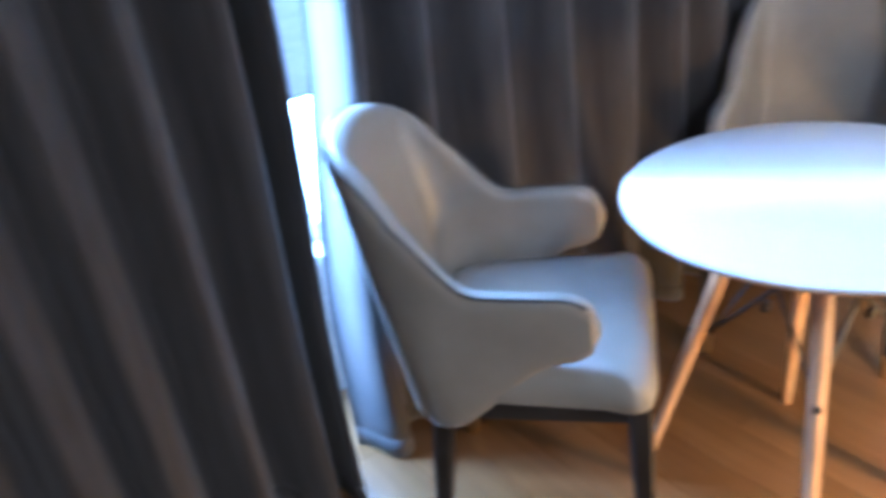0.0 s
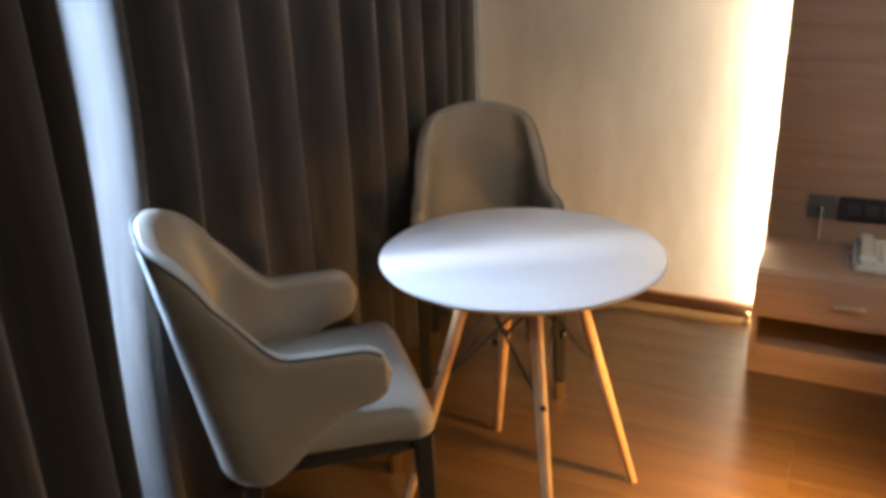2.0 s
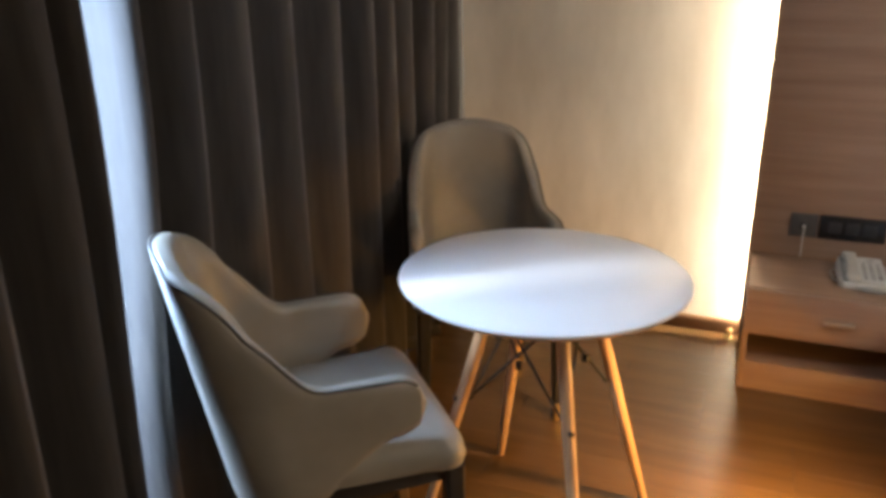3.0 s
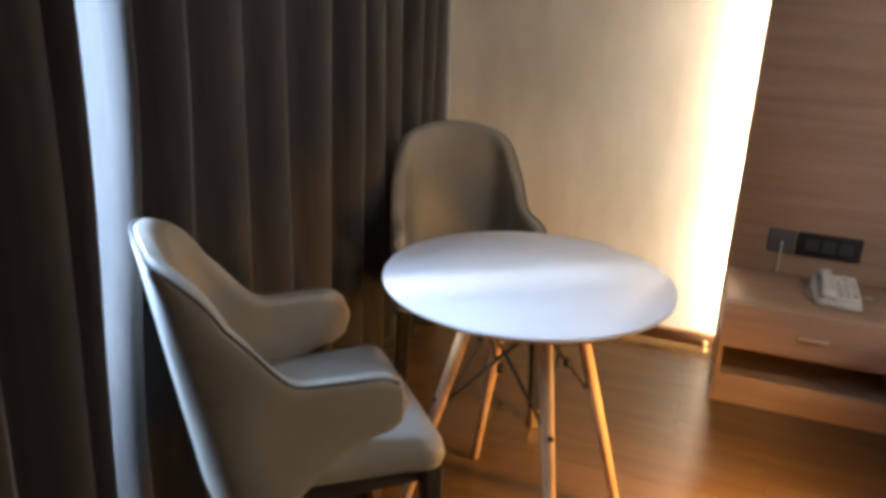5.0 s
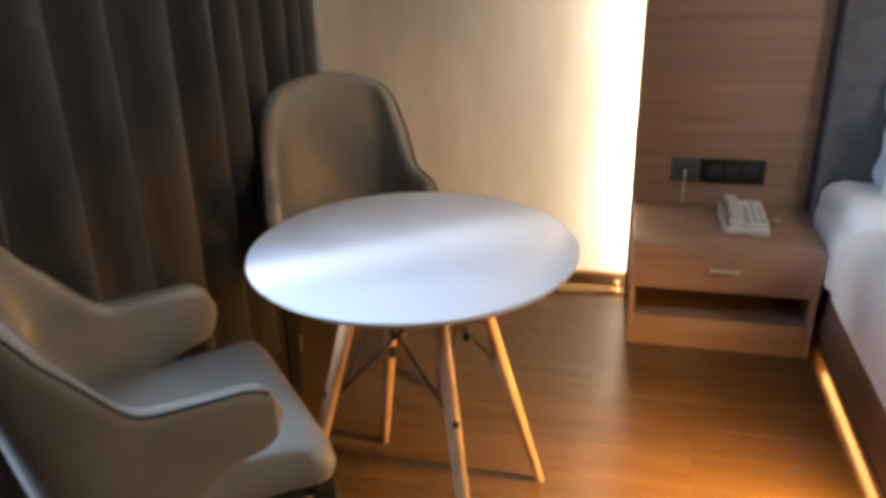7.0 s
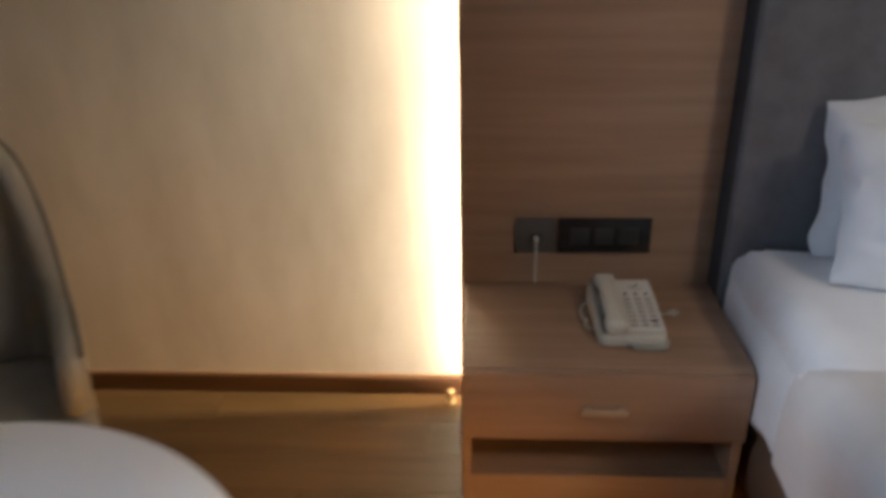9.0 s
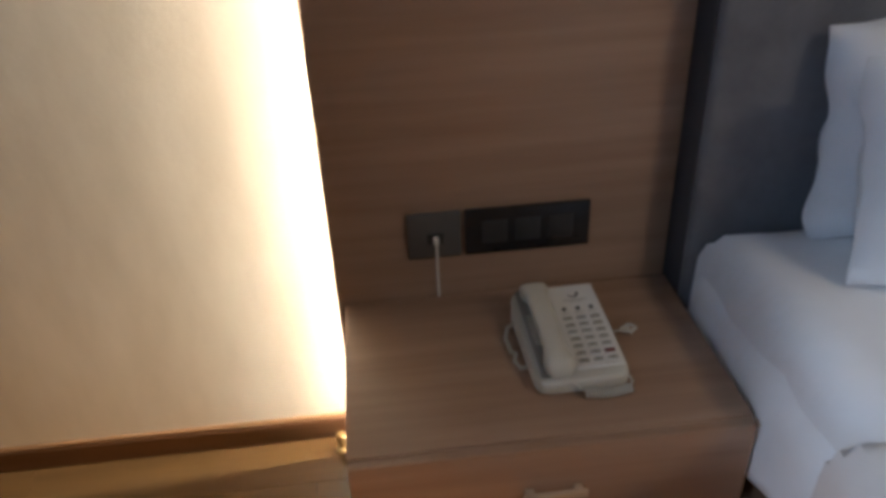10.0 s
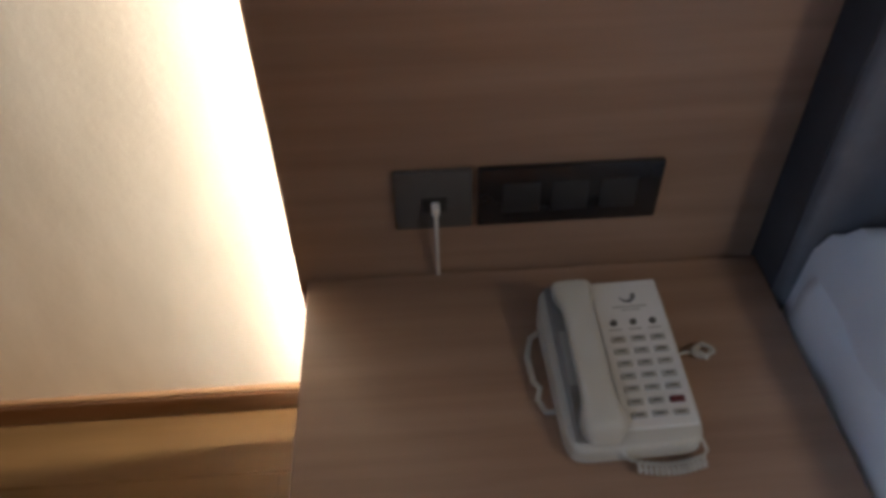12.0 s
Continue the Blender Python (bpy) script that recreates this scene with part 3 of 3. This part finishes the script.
# ---------------------------------------------------------------- telephone
def telephone(m):
    th = thing("telephone", "ivory hotel desk telephone on the bedside cabinet", "telephone", m=m)
    W, D = 0.140, 0.202     # local x right, y back; the origin is the front left corner on the table
    def zt(y):
        return 0.024 + 0.022 * y / D
    bm = bmesh.new()
    rings = []
    for inset, zf, base in ((0.004, 0.0, 1), (0.0, 0.004, 1), (0.0, -0.006, 0), (0.0015, -0.002, 0), (0.005, 0.0, 0)):
        ring = []
        for k in range(40):
            a = 2 * math.pi * k / 40
            c, s = math.cos(a), math.sin(a)
            x = W / 2 + (W / 2 - inset) * math.copysign(abs(c) ** 0.22, c)
            y = D / 2 + (D / 2 - inset) * math.copysign(abs(s) ** 0.22, s)
            ring.append((x, y, zf if base else zt(y) + zf))
        rings.append(ring)
    skin(bm, rings)
    body = part("body", bm, M_IVORY, th)
    tilt = math.atan2(0.022, D)
    def on_top(x0, x1, y0, y1, lift, thick, material, name, bevel=0.0008, parent=body, label=""):
        bm = boxed(x0, x1, y0, y1, 0, thick, bevel, 1)
        for v in bm.verts:
            v.co.z += zt(v.co.y) + lift
        return part(name, bm, material, parent, label)
    face = on_top(0.060, 0.136, 0.018, 0.198, 0.0, 0.0035, M_FACE, "faceplate", 0.0015, th, "pale plastic faceplate with rows of keys")
    # emblem and two lines of small print as plain shapes
    bm = bmesh.new()
    arc = [(0.098 + 0.008 * math.cos(a), 0.178 + 0.009 * math.sin(a), 0) for a in (radians(200 + 16 * k) for k in range(11))]
    tube(bm, [(x, y, zt(y) + 0.0038) for x, y, z in arc], [0.0006 + 0.00018 * k for k in range(11)], 6)
    part("emblem", bm, M_KEYDOT, face)
    on_top(0.080, 0.118, 0.1615, 0.1635, 0.0034, 0.0004, M_KEY, "print_line", 0, face)
    on_top(0.089, 0.110, 0.1575, 0.1590, 0.0034, 0.0004, M_KEY, "print_line", 0, face)
    for k in range(3):
        x, y = 0.0765 + 0.0215 * k, 0.142
        part("button", lathe(bmesh.new(), [(0.0038, zt(y) + 0.003), (0.0036, zt(y) + 0.0056), (0.002, zt(y) + 0.0062)], (x, y), 14), M_KEYDOT, face)
        on_top(x - 0.007, x + 0.007, 0.1325, 0.1345, 0.0034, 0.0004, M_KEY, "print_line", 0, face)
    for r in range(7):
        for k in range(3):
            x, y = 0.0765 + 0.0215 * k, 0.1205 - 0.0148 * r
            red = r == 5 and k == 2
            key = on_top(x - 0.0078, x + 0.0078, y - 0.0036, y + 0.0036, 0.003, 0.003, M_RED if red else M_KEY, "key", 0.0008, face, "dark red key" if red else "")
            if not red:
                on_top(x - 0.004, x + 0.004, y - 0.0010, y + 0.0010, 0.0061, 0.0003, M_KEYDOT, "print_line", 0, face)
    # cradle well, the handset's shadow painted into its grey, and handset
    on_top(0.008, 0.055, 0.008, 0.196, 0.0005, 0.006, M_WELL, "cradle", 0.003, th, "grey handset well, darkened for the handset's shadow")
    on_top(0.014, 0.027, 0.070, 0.135, 0.0062, 0.0008, M_KEY, "speaker_grille", 0.0003, body)
    bm = bmesh.new()
    rings = []
    n = 26
    for i in range(n + 1):
        t = i / n
        y = 0.004 + 0.190 * t
        e = abs(2 * t - 1)
        endr = smooth(0.0, 0.05, t) * smooth(0.0, 0.05, 1 - t)
        wid = (0.0170 + 0.0055 * smooth(0.55, 0.8, e)) * (0.62 + 0.38 * endr)
        bot = zt(y) + 0.004 + 0.011 * (1 - smooth(0.5, 0.75, e))
        top = zt(y) + 0.030 - 0.004 * e ** 2 - 0.012 * (1 - endr)
        cx, cz, hz = 0.036, (bot + top) / 2, (top - bot) / 2
        rings.append([(cx + wid * math.copysign(abs(math.cos(a)) ** 0.6, math.cos(a)), y, cz + hz * math.copysign(abs(math.sin(a)) ** 0.6, math.sin(a)))
                      for a in (2 * math.pi * k / 24 for k in range(24))])
    skin(bm, rings)
    part("handset", bm, M_IVORY, th, "ivory handset lying in the cradle")
    # coiled cord lying along the front edge, and the plain lead at the side
    pts = []
    for k in range(150):
        t = k / 149
        cx, cy = 0.066 + 0.070 * t, -0.010 - 0.006 * math.sin(math.pi * t)
        a = 2 * math.pi * 13 * t
        pts.append((cx, cy + 0.0055 * math.cos(a), 0.0085 + 0.0055 * math.sin(a)))
    pts = [(0.050, 0.004, 0.022), (0.058, -0.006, 0.016)] + pts + [(0.140, 0.0, 0.010), (0.138, 0.012, 0.012)]
    part("coiled_cord", tube(bmesh.new(), pts, 0.0018, 6), M_IVORY, th)
    side = [(0.004, 0.165, 0.012), (-0.010, 0.160, 0.006), (-0.018, 0.135, 0.006), (-0.017, 0.100, 0.007), (-0.012, 0.088, 0.012), (-0.016, 0.078, 0.006), (-0.010, 0.062, 0.005), (0.002, 0.060, 0.008)]
    part("side_cord", tube(bmesh.new(), side, 0.0032, 8), M_IVORY, th)
    return th


telephone(pose(0.285, -0.281, 0.3725, 0, 0, 1.5))

tie = thing("cable_bundle", "small bundle of beige cable beside the telephone", "cable", m=pose(0.458, -0.155, 0.3735))
pts = []
for k in range(60):
    a = 2 * math.pi * 4 * k / 59
    pts.append((0.008 * math.cos(a) + 0.004 * math.sin(3.1 * a), 0.009 * math.sin(a), 0.004 + 0.006 * (k / 59) + 0.002 * math.sin(2 * a)))
part("loop", tube(bmesh.new(), pts, 0.0019, 6), M_IVORY, tie)
part("lead", tube(bmesh.new(), [(-0.006, 0.0, 0.004), (-0.018, 0.002, 0.003), (-0.030, -0.002, 0.004)], 0.0018, 6), M_IVORY, tie)

stop = thing("door_stop", "small brass stop screwed down beside the skirting", "door stop", m=pose(-0.030, 0.03, 0))
part("base", lathe(bmesh.new(), [(0.013, 0.0), (0.013, 0.006), (0.009, 0.008)], sides=20), M_BRASS, stop)
part("knob", lathe(bmesh.new(), [(0.007, 0.0075), (0.007, 0.022), (0.011, 0.026), (0.011, 0.036), (0.007, 0.040)], sides=20), M_BRASS, stop)

# unseen fixture added for the room's fill light, above and behind the walk
lamp = thing("fill_lamp", "added unseen fill lamp, flat and square with a warm diffuser", "ceiling lamp")
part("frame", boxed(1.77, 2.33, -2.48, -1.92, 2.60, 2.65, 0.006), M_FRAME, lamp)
part("diffuser", boxed(1.79, 2.31, -2.46, -1.94, 2.592, 2.5995), M_FILL_LAMP, lamp)

# ---------------------------------------------------------------- floor planks, joints open between them
def floor_planks():
    floor = bpy.data.objects["floor"]
    wide, long = 0.125, 0.82
    full = {}
    def plank_mesh(length):
        key = round(length, 3)
        if key not in full:
            full[key] = finish(boxed(0.0003, length - 0.0003, 0.0003, wide - 0.0003, -0.003, 0.0, 0.0006, 1), "plank", M_FLOOR)
        return full[key]
    rnd = random.Random(4)
    near, far = [], []
    j = 0
    y = YN
    while y > YS:
        x = XW - rnd.choice((0.0, 0.27, 0.54))
        while x < XE:
            a, b = max(x, XW), min(x + long, XE)
            if b - a > 0.02:
                (near if -3.0 < y and a < 1.0 else far).append((a, b, y - wide))
            x += long
        y -= wide
    for a, b, y in near:
        ob = new("plank", plank_mesh(b - a))
        ob.location = (a, y, 0)
        ob.parent = floor
    bm = bmesh.new()
    for a, b, y in far:
        box(bm, a + 0.0008, b - 0.0008, y + 0.0008, y + wide - 0.0008, -0.003, 0.0)
    tagged(part("plank_field", bm, M_FLOOR, floor), kind="stuff")


floor_planks()
